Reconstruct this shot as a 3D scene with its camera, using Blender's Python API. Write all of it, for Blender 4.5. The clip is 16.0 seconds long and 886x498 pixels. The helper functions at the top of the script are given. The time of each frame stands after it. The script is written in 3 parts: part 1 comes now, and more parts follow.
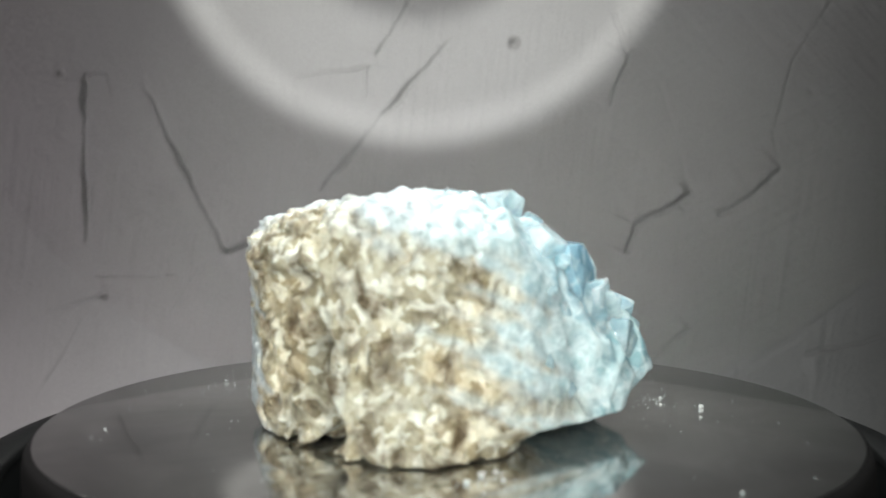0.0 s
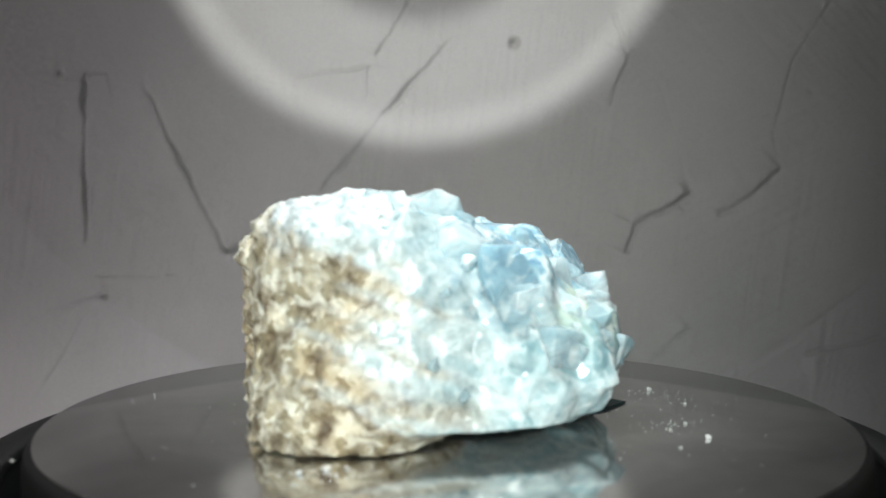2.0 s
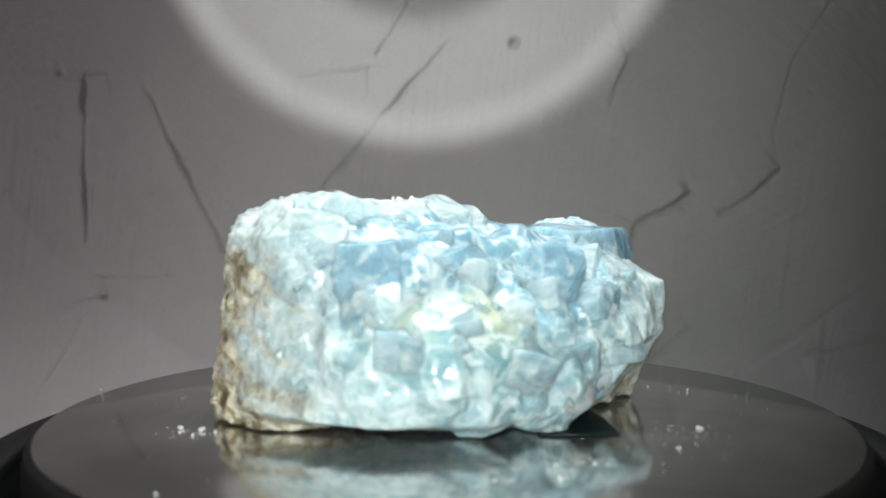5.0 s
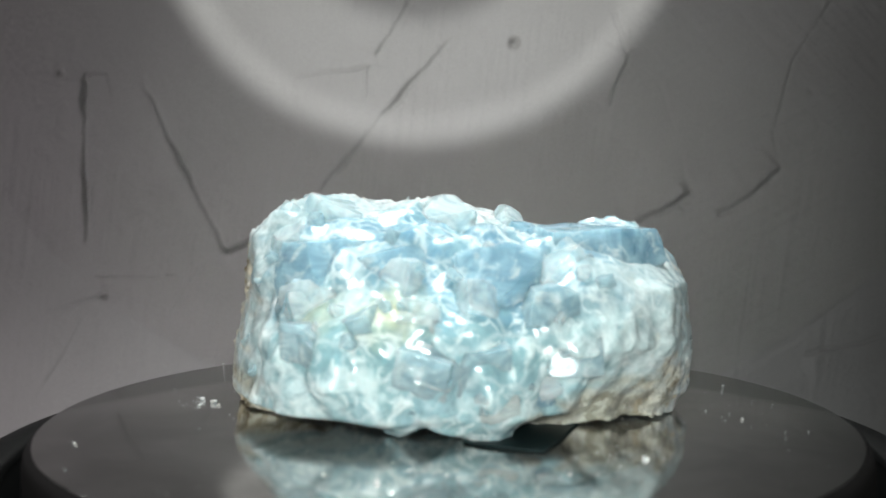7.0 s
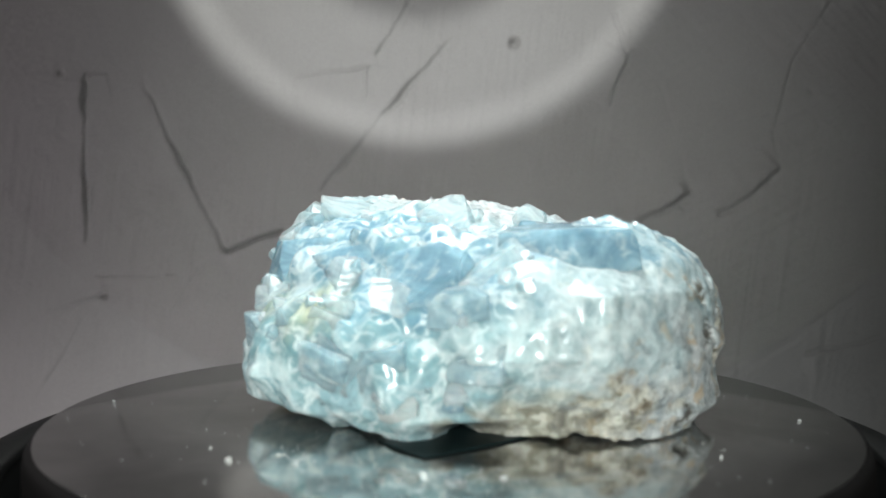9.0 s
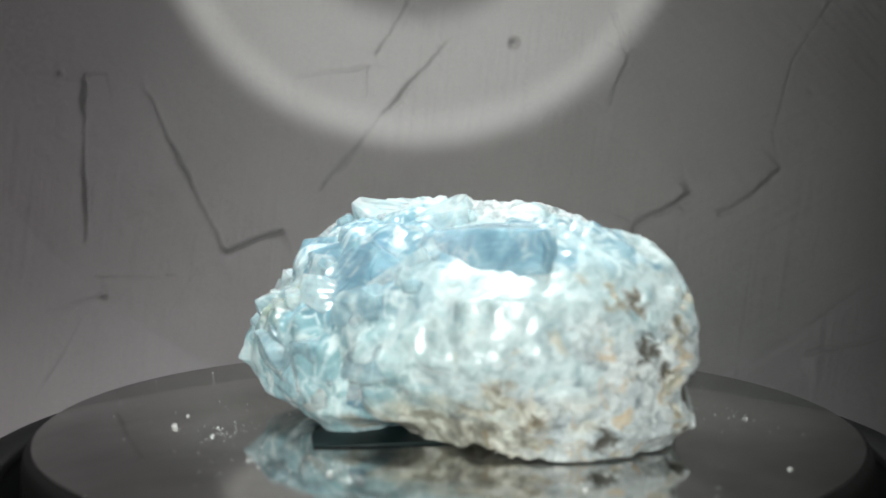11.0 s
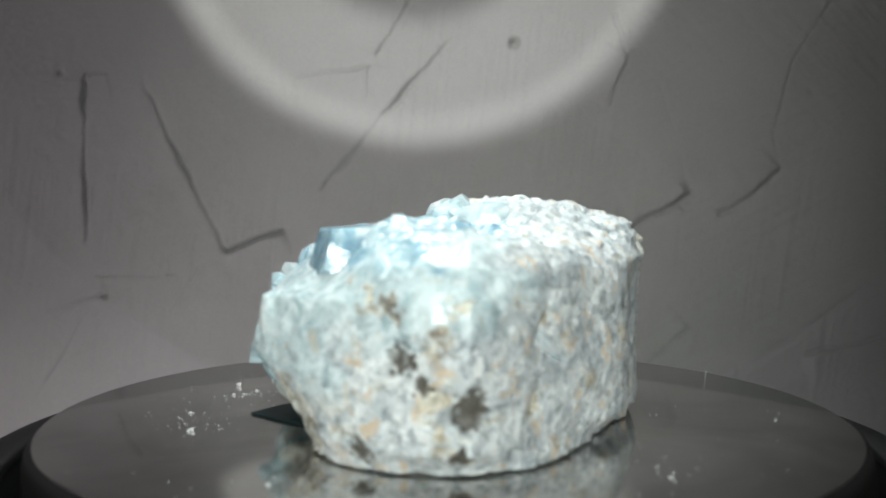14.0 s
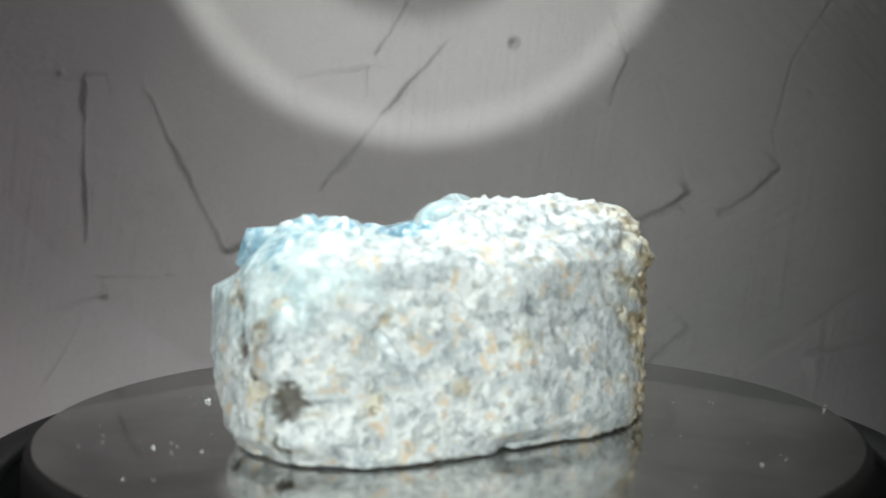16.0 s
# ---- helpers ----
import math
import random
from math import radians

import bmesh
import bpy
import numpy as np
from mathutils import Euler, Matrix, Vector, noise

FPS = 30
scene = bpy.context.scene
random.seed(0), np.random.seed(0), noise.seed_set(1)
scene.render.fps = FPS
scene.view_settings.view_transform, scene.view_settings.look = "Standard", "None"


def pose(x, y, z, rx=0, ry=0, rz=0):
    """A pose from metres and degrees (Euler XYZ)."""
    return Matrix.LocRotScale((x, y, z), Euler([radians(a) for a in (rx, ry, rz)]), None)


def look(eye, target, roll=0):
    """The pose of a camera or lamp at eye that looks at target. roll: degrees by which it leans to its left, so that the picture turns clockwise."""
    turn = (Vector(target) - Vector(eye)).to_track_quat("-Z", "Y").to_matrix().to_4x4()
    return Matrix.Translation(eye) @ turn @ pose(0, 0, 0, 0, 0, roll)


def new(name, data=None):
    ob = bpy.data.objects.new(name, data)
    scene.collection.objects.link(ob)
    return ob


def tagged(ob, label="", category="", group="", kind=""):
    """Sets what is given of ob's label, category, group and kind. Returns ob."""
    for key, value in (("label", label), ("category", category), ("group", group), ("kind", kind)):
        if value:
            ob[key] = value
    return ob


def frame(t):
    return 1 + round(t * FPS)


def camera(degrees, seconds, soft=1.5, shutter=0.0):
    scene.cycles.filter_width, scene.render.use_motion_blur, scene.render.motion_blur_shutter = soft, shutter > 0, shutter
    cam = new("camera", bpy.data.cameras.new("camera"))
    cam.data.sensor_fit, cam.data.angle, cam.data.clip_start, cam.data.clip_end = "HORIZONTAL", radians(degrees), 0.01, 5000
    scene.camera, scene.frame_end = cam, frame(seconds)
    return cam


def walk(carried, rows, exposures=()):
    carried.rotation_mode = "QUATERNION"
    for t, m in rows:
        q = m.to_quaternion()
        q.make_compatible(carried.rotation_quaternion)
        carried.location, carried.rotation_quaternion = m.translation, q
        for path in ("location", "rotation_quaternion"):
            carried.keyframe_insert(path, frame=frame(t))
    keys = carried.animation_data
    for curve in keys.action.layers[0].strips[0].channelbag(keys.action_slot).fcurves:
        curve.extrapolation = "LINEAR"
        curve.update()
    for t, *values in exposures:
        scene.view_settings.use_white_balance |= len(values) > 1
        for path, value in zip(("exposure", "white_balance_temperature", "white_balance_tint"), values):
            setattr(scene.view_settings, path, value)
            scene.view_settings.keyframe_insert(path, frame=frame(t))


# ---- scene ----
# A pale blue crystal specimen turns on a dark display turntable before a plaster wall.
K = 0.2237  # metres from the turntable's axis to the lens

# camera, held still on its stand
cam = camera(54.6, 16.0, soft=1.4)
EYE = (0.0, -K, 0.2166 * K)
AIM = (EYE[0] - 0.00166, EYE[1] + 1.0, EYE[2] - 0.03053)
walk(cam, [(0.0, look(EYE, AIM, 0.14)), (16.0, look(EYE, AIM, 0.14))],
     exposures=[(0.0, 0.28), (2.0, 0.22), (4.0, 0.10), (7.0, -0.06), (9.0, -0.12), (12.5, -0.10), (16.0, 0.06)])
cam.data.dof.use_dof = True
cam.data.dof.focus_distance = 0.285
cam.data.dof.aperture_fstop = 15.5


def turn(t):
    """Degrees by which the turntable has turned at t seconds."""
    return -math.degrees(0.24673 * t + 0.00075 * t * t)


# ---- light ----
world = bpy.data.worlds.new("room")
scene.world = world
world.use_nodes = True
world.node_tree.nodes["Background"].inputs[0].default_value = (0.55, 0.53, 0.54, 1)
world.node_tree.nodes["Background"].inputs[1].default_value = 0.03


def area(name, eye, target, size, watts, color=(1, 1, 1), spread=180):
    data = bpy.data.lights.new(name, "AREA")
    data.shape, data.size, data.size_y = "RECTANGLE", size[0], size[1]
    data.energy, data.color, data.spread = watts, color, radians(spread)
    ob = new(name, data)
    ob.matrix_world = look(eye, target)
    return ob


WALL_Y = 0.30
RING = Vector((-0.0167, WALL_Y, 0.259))
LAMP = Vector((-0.0167, -0.29, 0.259))

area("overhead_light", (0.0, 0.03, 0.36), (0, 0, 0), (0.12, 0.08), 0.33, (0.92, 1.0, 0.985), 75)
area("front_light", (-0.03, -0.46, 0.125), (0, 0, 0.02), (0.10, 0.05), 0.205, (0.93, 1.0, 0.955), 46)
# added unseen fill that brightens the left of the wall
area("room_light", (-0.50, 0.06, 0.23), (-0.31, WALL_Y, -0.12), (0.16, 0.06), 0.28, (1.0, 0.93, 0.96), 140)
# added unseen fill, in place of light the disc reflects onto the low wall
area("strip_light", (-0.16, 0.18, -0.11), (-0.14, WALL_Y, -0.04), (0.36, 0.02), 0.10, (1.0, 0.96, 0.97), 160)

# added spots: ring and soft halo standing in for the disc's reflected light
for spot_name, reach, watts, blend in (("added_ring_spot", 0.174, 17.5, 0.30), ("added_halo_spot", 0.42, 4.4, 1.0)):
    spot = bpy.data.lights.new(spot_name, "SPOT")
    spot.energy, spot.color = watts, (0.97, 1.0, 0.955)
    spot.spot_size, spot.spot_blend, spot.shadow_soft_size = 2 * math.atan(reach / 0.59), blend, 0.0008
    new(spot_name, spot).matrix_world = look(LAMP, RING if spot_name == "added_ring_spot" else RING + Vector((0.05, 0.0, 0.05)))


# ---- materials ----
def nodes_of(name):
    m = bpy.data.materials.new(name)
    m.use_nodes = True
    nt = m.node_tree
    return m, nt, nt.nodes["Principled BSDF"]


def node(nt, kind, **inputs):
    n = nt.nodes.new("ShaderNode" + kind)
    for key, value in inputs.items():
        n.inputs[key.replace("_", " ")].default_value = value
    return n


def noise_tex(nt, scale, detail=4.0, rough=0.55, distortion=0.0):
    n = node(nt, "TexNoise", Scale=scale, Detail=detail, Roughness=rough, Distortion=distortion)
    co = node(nt, "TexCoord")
    nt.links.new(co.outputs["Object"], n.inputs["Vector"])
    return n


def ramp(nt, src, stops):
    r = nt.nodes.new("ShaderNodeValToRGB")
    e = r.color_ramp.elements
    while len(e) < len(stops):
        e.new(0.5)
    for el, (pos, col) in zip(e, stops):
        el.position, el.color = pos, (*col, 1) if len(col) == 3 else col
    nt.links.new(src, r.inputs[0])
    return r.outputs[0]


def mixed(nt, fac, a, b, how="MIX"):
    m = nt.nodes.new("ShaderNodeMix")
    m.data_type, m.blend_type = "RGBA", how
    for sock, v in ((m.inputs[0], fac), (m.inputs[6], a), (m.inputs[7], b)):
        if isinstance(v, bpy.types.NodeSocket):
            nt.links.new(v, sock)
        elif isinstance(v, (int, float)):
            sock.default_value = v
        else:
            sock.default_value = (*v, 1)
    return m.outputs[2]


def bump(nt, bsdf, height, strength, distance):
    b = node(nt, "Bump", Strength=strength, Distance=distance)
    nt.links.new(height, b.inputs["Height"])
    nt.links.new(b.outputs[0], bsdf.inputs["Normal"])
    return b


def plaster():
    m, nt, p = nodes_of("grey_plaster")
    big = noise_tex(nt, 9, 3)
    fine = noise_tex(nt, 900, 5, 0.7)
    tone = ramp(nt, big.outputs[0], [(0.3, (0.285, 0.275, 0.275)), (0.7, (0.345, 0.335, 0.335))])
    tone = mixed(nt, 0.35, tone, ramp(nt, fine.outputs[0], [(0.3, (0.25, 0.24, 0.24)), (0.7, (0.38, 0.37, 0.37))]))
    nt.links.new(tone, p.inputs["Base Color"])
    p.inputs["Roughness"].default_value = 0.55
    bump(nt, p, fine.outputs[0], 0.75, 0.0008)
    return m


def satin_black(name, base, rough, ior, metal=0.0):
    m, nt, p = nodes_of(name)
    smear = noise_tex(nt, 26, 4, 0.6, 0.6)
    tone = ramp(nt, smear.outputs[0], [(0.35, tuple(0.8 * b for b in base)), (0.75, tuple(1.25 * b for b in base))])
    nt.links.new(tone, p.inputs["Base Color"])
    r = node(nt, "MapRange")
    r.inputs["To Min"].default_value, r.inputs["To Max"].default_value = 0.7 * rough, 1.4 * rough
    nt.links.new(smear.outputs[0], r.inputs[0])
    nt.links.new(r.outputs[0], p.inputs["Roughness"])
    p.inputs["IOR"].default_value, p.inputs["Metallic"].default_value = ior, metal
    return m


def rock_material():
    """Granular matrix; the attributes brown, blue, deep, pale and honey say where the mineral changes, one more darkens
    stains and shaded hollows.
    """
    m, nt, p = nodes_of("mineral_matrix")

    def attr(name):
        a = nt.nodes.new("ShaderNodeAttribute")
        a.attribute_name = name
        return a.outputs["Fac"]

    def grains(scale):
        v = node(nt, "TexVoronoi", Scale=scale)
        co = node(nt, "TexCoord")
        warp = noise_tex(nt, scale * 0.8, 3)
        nt.links.new(mixed(nt, 0.0035, co.outputs["Object"], warp.outputs["Color"], "ADD"), v.inputs["Vector"])
        bw = node(nt, "SeparateColor")
        nt.links.new(v.outputs["Color"], bw.inputs[0])
        return bw.outputs[0], v.outputs["Distance"]

    coarse = noise_tex(nt, 130, 5, 0.65, 0.5)
    patch = noise_tex(nt, 48, 4, 0.6, 0.9)
    grain = noise_tex(nt, 900, 4, 0.7)
    spots = noise_tex(nt, 210, 4, 0.65, 0.6)
    tone, far = grains(620)
    tone_b, far_b = grains(420)
    white = ramp(nt, tone, [(0.05, (0.38, 0.41, 0.42)), (0.30, (0.51, 0.54, 0.55)), (0.8, (0.66, 0.68, 0.68))])
    cloud = noise_tex(nt, 120, 4, 0.6, 0.8)
    white = mixed(nt, 0.8, white, ramp(nt, cloud.outputs[0], [(0.36, (0.62, 0.66, 0.69)), (0.6, (1, 1, 1))]), "MULTIPLY")
    gap = ramp(nt, spots.outputs[0], [(0.34, (0.30, 0.32, 0.32)), (0.46, (1, 1, 1))])
    white = mixed(nt, 0.6, white, gap, "MULTIPLY")
    tan = ramp(nt, spots.outputs[0], [(0.565, (0, 0, 0)), (0.67, (0.75, 0.75, 0.75))])
    white = mixed(nt, tan, white, (0.55, 0.41, 0.26))
    cream = ramp(nt, tone_b, [(0.1, (0.32, 0.275, 0.185)), (0.45, (0.51, 0.465, 0.355)), (0.9, (0.71, 0.69, 0.60))])
    pits = ramp(nt, coarse.outputs[0], [(0.36, (0.20, 0.15, 0.10)), (0.54, (1, 1, 1))])
    brown = mixed(nt, 0.9, cream, pits, "MULTIPLY")
    ochre = ramp(nt, patch.outputs[0], [(0.50, (1, 1, 1)), (0.62, (1.0, 0.80, 0.54)), (0.72, (0.86, 0.62, 0.36))])
    brown = mixed(nt, 0.4, brown, ochre, "MULTIPLY")
    soft = noise_tex(nt, 62, 4, 0.55, 1.0)
    milk = ramp(nt, soft.outputs[0], [(0.28, (0.20, 0.36, 0.40)), (0.5, (0.32, 0.49, 0.52)), (0.72, (0.52, 0.67, 0.68))])
    milk = mixed(nt, ramp(nt, patch.outputs[0], [(0.40, (0, 0, 0)), (0.60, (0.65, 0.65, 0.65))]), milk, (0.34, 0.53, 0.60))
    blue = ramp(nt, soft.outputs[0], [(0.30, (0.15, 0.29, 0.40)), (0.55, (0.24, 0.41, 0.51)), (0.74, (0.50, 0.65, 0.70))])
    crystal_tone = mixed(nt, attr("deep"), milk, blue)
    veil = noise_tex(nt, 58, 4, 0.55, 1.6)
    crystal_tone = mixed(nt, ramp(nt, veil.outputs[0], [(0.52, (0, 0, 0)), (0.64, (0.55, 0.55, 0.55)), (0.74, (0.25, 0.25, 0.25))]), crystal_tone, (0.80, 0.88, 0.89))
    crystal_tone = mixed(nt, attr("pale"), crystal_tone, ramp(nt, coarse.outputs[0], [(0.32, (0.36, 0.47, 0.50)), (0.6, (0.58, 0.68, 0.69))]))
    mottle = noise_tex(nt, 190, 4, 0.6, 1.2)
    crystal_tone = mixed(nt, ramp(nt, mottle.outputs[0], [(0.53, (0, 0, 0)), (0.64, (0.85, 0.85, 0.85))]), crystal_tone, (0.76, 0.85, 0.86))
    crystal_tone = mixed(nt, ramp(nt, mottle.outputs[0], [(0.33, (0.6, 0.6, 0.6)), (0.46, (0, 0, 0))]), crystal_tone, (0.20, 0.32, 0.37))
    vein = node(nt, "TexVoronoi", Scale=110.0)
    vein.feature = "DISTANCE_TO_EDGE"
    bent = noise_tex(nt, 150, 3)
    nt.links.new(mixed(nt, 0.006, node(nt, "TexCoord").outputs["Object"], bent.outputs["Color"], "ADD"), vein.inputs["Vector"])
    crystal_tone = mixed(nt, ramp(nt, vein.outputs["Distance"], [(0.0, (0.42, 0.42, 0.42)), (0.10, (0, 0, 0))]), crystal_tone, (0.78, 0.86, 0.87))
    crystal_tone = mixed(nt, attr("honey"), crystal_tone, (0.60, 0.60, 0.40))
    col = mixed(nt, attr("blue"), white, crystal_tone)
    col = mixed(nt, attr("brown"), col, brown)
    col = mixed(nt, attr("stain_shade"), col, (0.06, 0.05, 0.035))
    col = mixed(nt, 0.18, col, ramp(nt, grain.outputs[0], [(0.3, (0.3, 0.3, 0.3)), (0.65, (1, 1, 1))]), "MULTIPLY")
    nt.links.new(col, p.inputs["Base Color"])
    rough = node(nt, "MapRange")
    rough.inputs["To Min"].default_value, rough.inputs["To Max"].default_value = 0.55, 0.17
    nt.links.new(attr("blue"), rough.inputs[0])
    nt.links.new(rough.outputs[0], p.inputs["Roughness"])
    glow = node(nt, "MapRange")
    glow.inputs["To Min"].default_value, glow.inputs["To Max"].default_value = 0.45, 0.9
    nt.links.new(attr("blue"), glow.inputs[0])
    nt.links.new(glow.outputs[0], p.inputs["Subsurface Weight"])
    p.inputs["Subsurface Radius"].default_value = (0.85, 1.0, 1.0)
    p.inputs["Subsurface Scale"].default_value = 0.004
    relief = node(nt, "Math", )
    relief.operation = "MULTIPLY_ADD"
    relief.inputs[1].default_value = 0.6
    nt.links.new(grain.outputs[0], relief.inputs[0])
    nt.links.new(far, relief.inputs[2])
    flat = node(nt, "MapRange")
    flat.inputs["To Min"].default_value, flat.inputs["To Max"].default_value = 0.42, 0.15
    nt.links.new(attr("blue"), flat.inputs[0])
    ripple = noise_tex(nt, 230, 3, 0.5, 0.6)
    waves = node(nt, "MapRange")
    waves.inputs["To Max"].default_value = 2.6
    nt.links.new(ripple.outputs[0], waves.inputs[0])
    lift = mixed(nt, attr("blue"), relief.outputs[0], waves.outputs[0])
    b = bump(nt, p, lift, 0.45, 0.0008)
    nt.links.new(flat.outputs[0], b.inputs["Strength"])
    return m


def crystal_material(name, deep, pale, clear):
    """A cloudy crystal: a glossy scattering body with white veils; the share clear lets what lies behind it show through."""
    m, nt, p = nodes_of(name)
    info = nt.nodes.new("ShaderNodeObjectInfo")
    veil = noise_tex(nt, 95, 4, 0.6, 1.2)
    wisp = noise_tex(nt, 240, 3, 0.55, 0.8)
    body = ramp(nt, veil.outputs[0], [(0.36, deep), (0.64, pale)])
    body = mixed(nt, info.outputs["Random"], body, mixed(nt, 0.4, body, pale))
    white = ramp(nt, wisp.outputs[0], [(0.54, (0, 0, 0)), (0.70, (0.7, 0.7, 0.7))])
    body = mixed(nt, white, body, (0.78, 0.86, 0.87))
    nt.links.new(body, p.inputs["Base Color"])
    p.inputs["Roughness"].default_value = 0.13
    p.inputs["IOR"].default_value = 1.62
    p.inputs["Subsurface Weight"].default_value = 0.9
    p.inputs["Subsurface Radius"].default_value = (0.8, 1.0, 1.05)
    p.inputs["Subsurface Scale"].default_value = 0.006
    # growth lines and soft waves on the faces
    fine = noise_tex(nt, 210, 3, 0.55, 0.5)
    lines = node(nt, "TexWave", Scale=230.0, Distortion=3.0, Detail=2.0)
    lines.bands_direction = "Z"
    nt.links.new(node(nt, "TexCoord").outputs["Object"], lines.inputs["Vector"])
    bump(nt, p, mixed(nt, 0.10, fine.outputs["Fac"], lines.outputs["Fac"]), 0.35, 0.0012)
    through_it = node(nt, "BsdfTransparent", Color=(0.86, 0.95, 0.98, 1))
    blend = nt.nodes.new("ShaderNodeMixShader")
    share = node(nt, "MapRange")
    share.inputs["From Min"].default_value, share.inputs["From Max"].default_value = 0.35, 0.68
    share.inputs["To Min"].default_value, share.inputs["To Max"].default_value = min(1.0, clear + 0.2), max(0.0, clear - 0.2)
    nt.links.new(veil.outputs[0], share.inputs[0])
    nt.links.new(share.outputs[0], blend.inputs[0])
    nt.links.new(p.outputs[0], blend.inputs[1])
    nt.links.new(through_it.outputs[0], blend.inputs[2])
    nt.links.new(blend.outputs[0], nt.nodes["Material Output"].inputs[0])
    return m


PLASTER = plaster()
TOP = satin_black("satin_black_top", (0.57, 0.56, 0.545), 0.115, 1.5, 0.97)
BASE = satin_black("black_plastic", (0.006, 0.006, 0.006), 0.45, 1.30)
RIM = satin_black("black_rim", (0.007, 0.006, 0.006), 0.6, 1.25)
# near-black colour carries the shade in the gap round the disc
GAP = satin_black("gap_shade_black", (0.003, 0.003, 0.003), 0.8, 1.2)
ROCK = rock_material()
BLUE = crystal_material("blue_crystal", (0.19, 0.35, 0.46), (0.36, 0.53, 0.62), 0.22)
MILK = crystal_material("milky_crystal", (0.30, 0.44, 0.50), (0.49, 0.62, 0.67), 0.30)
CLEAR = crystal_material("clear_crystal", (0.62, 0.76, 0.80), (0.78, 0.86, 0.88), 0.48)
PALE = crystal_material("pale_crystal", (0.55, 0.62, 0.62), (0.70, 0.76, 0.74), 0.35)
HONEY = crystal_material("honey_crystal", (0.52, 0.56, 0.38), (0.64, 0.69, 0.57), 0.30)
CRUMB = crystal_material("crumb_white", (0.70, 0.74, 0.74), (0.85, 0.86, 0.84), 0.2)

# teal flake, its colour darkened for the shade and dark reflection under the stone
SHADED_FLAKE = satin_black("shaded_flake", (0.008, 0.016, 0.017), 0.45, 1.22)


# ---- mesh helpers ----
def mesh_ob(name, verts, faces, material, smooth=False):
    me = bpy.data.meshes.new(name)
    me.from_pydata(np.asarray(verts, float).tolist(), [], np.asarray(faces, int).tolist())
    me.materials.append(material)
    if smooth:
        me.shade_smooth()
    return new(name, me)


def part(name, bm, material, parent, label=""):
    me = bpy.data.meshes.new(name)
    bm.to_mesh(me)
    bm.free()
    me.materials.append(material)
    ob = new(name, me)
    ob.parent = parent
    return tagged(ob, label)


def lathe(name, profile, material, steps=160, parent=None, label=""):
    """A turned part: (radius, height) pairs swept round the axis."""
    bm = bmesh.new()
    rings = []
    for r, z in profile:
        if r == 0:
            rings.append([bm.verts.new((0, 0, z))])
        else:
            rings.append([bm.verts.new((r * math.cos(2 * math.pi * i / steps), r * math.sin(2 * math.pi * i / steps), z)) for i in range(steps)])
    for a, b in zip(rings, rings[1:]):
        for i in range(steps):
            j = (i + 1) % steps
            quad = [a[i % len(a)], a[j % len(a)], b[j % len(b)], b[i % len(b)]]
            quad = [v for n, v in enumerate(quad) if v not in quad[:n]]
            f = bm.faces.new(quad)
            f.smooth = True
    bmesh.ops.recalc_face_normals(bm, faces=bm.faces)
    ob = part(name, bm, material, parent, label)
    return ob


# ---- wall of trowelled plaster ----
def value_noise(x, y, seed):
    """Smooth noise in -1..1 on numpy arrays."""
    rng = np.random.RandomState(seed)
    table = rng.uniform(-1, 1, (64, 64))
    xi, yi = np.floor(x).astype(int), np.floor(y).astype(int)
    fx, fy = x - xi, y - yi
    fx, fy = fx * fx * (3 - 2 * fx), fy * fy * (3 - 2 * fy)
    at = lambda i, j: table[(xi + i) % 64, (yi + j) % 64]
    return (at(0, 0) * (1 - fx) + at(1, 0) * fx) * (1 - fy) + (at(0, 1) * (1 - fx) + at(1, 1) * fx) * fy


def stroke(h, X, Z, x0, z0, x1, z1, rise, width, side=1):
    """A trowel edge: steep on one side of the line, drawn out on the other."""
    dx, dz = x1 - x0, z1 - z0
    n = math.hypot(dx, dz)
    rise = 1.4 * rise
    wob = value_noise(X * 90, Z * 90, 7) * 0.0011 + value_noise(X * 260, Z * 260, 11) * 0.0005
    along = ((X - x0) * dx + (Z - z0) * dz) / n
    off = side * ((X - x0) * dz - (Z - z0) * dx) / n + wob
    ends = np.clip(along / (0.12 * n) + 0.5, 0, 1) * np.clip((n - along) / (0.12 * n) + 0.5, 0, 1)
    steep = 1 / (1 + np.exp(np.clip(-off / 0.0005, -60, 60)))
    ends = ends * np.clip(0.75 + 0.75 * value_noise(X * 48, Z * 48, 9), 0.25, 1.35)
    h += rise * ends * steep * np.exp(-np.clip(off, 0, None) / width)
    h -= 0.95 * rise * ends * np.exp(-((off + 0.0006) / (0.0007 + 0.22 * rise)) ** 2)


def pit(h, X, Z, x, z, r, depth):
    h -= depth * np.exp(-((X - x) ** 2 + (Z - z) ** 2) / (r * r))


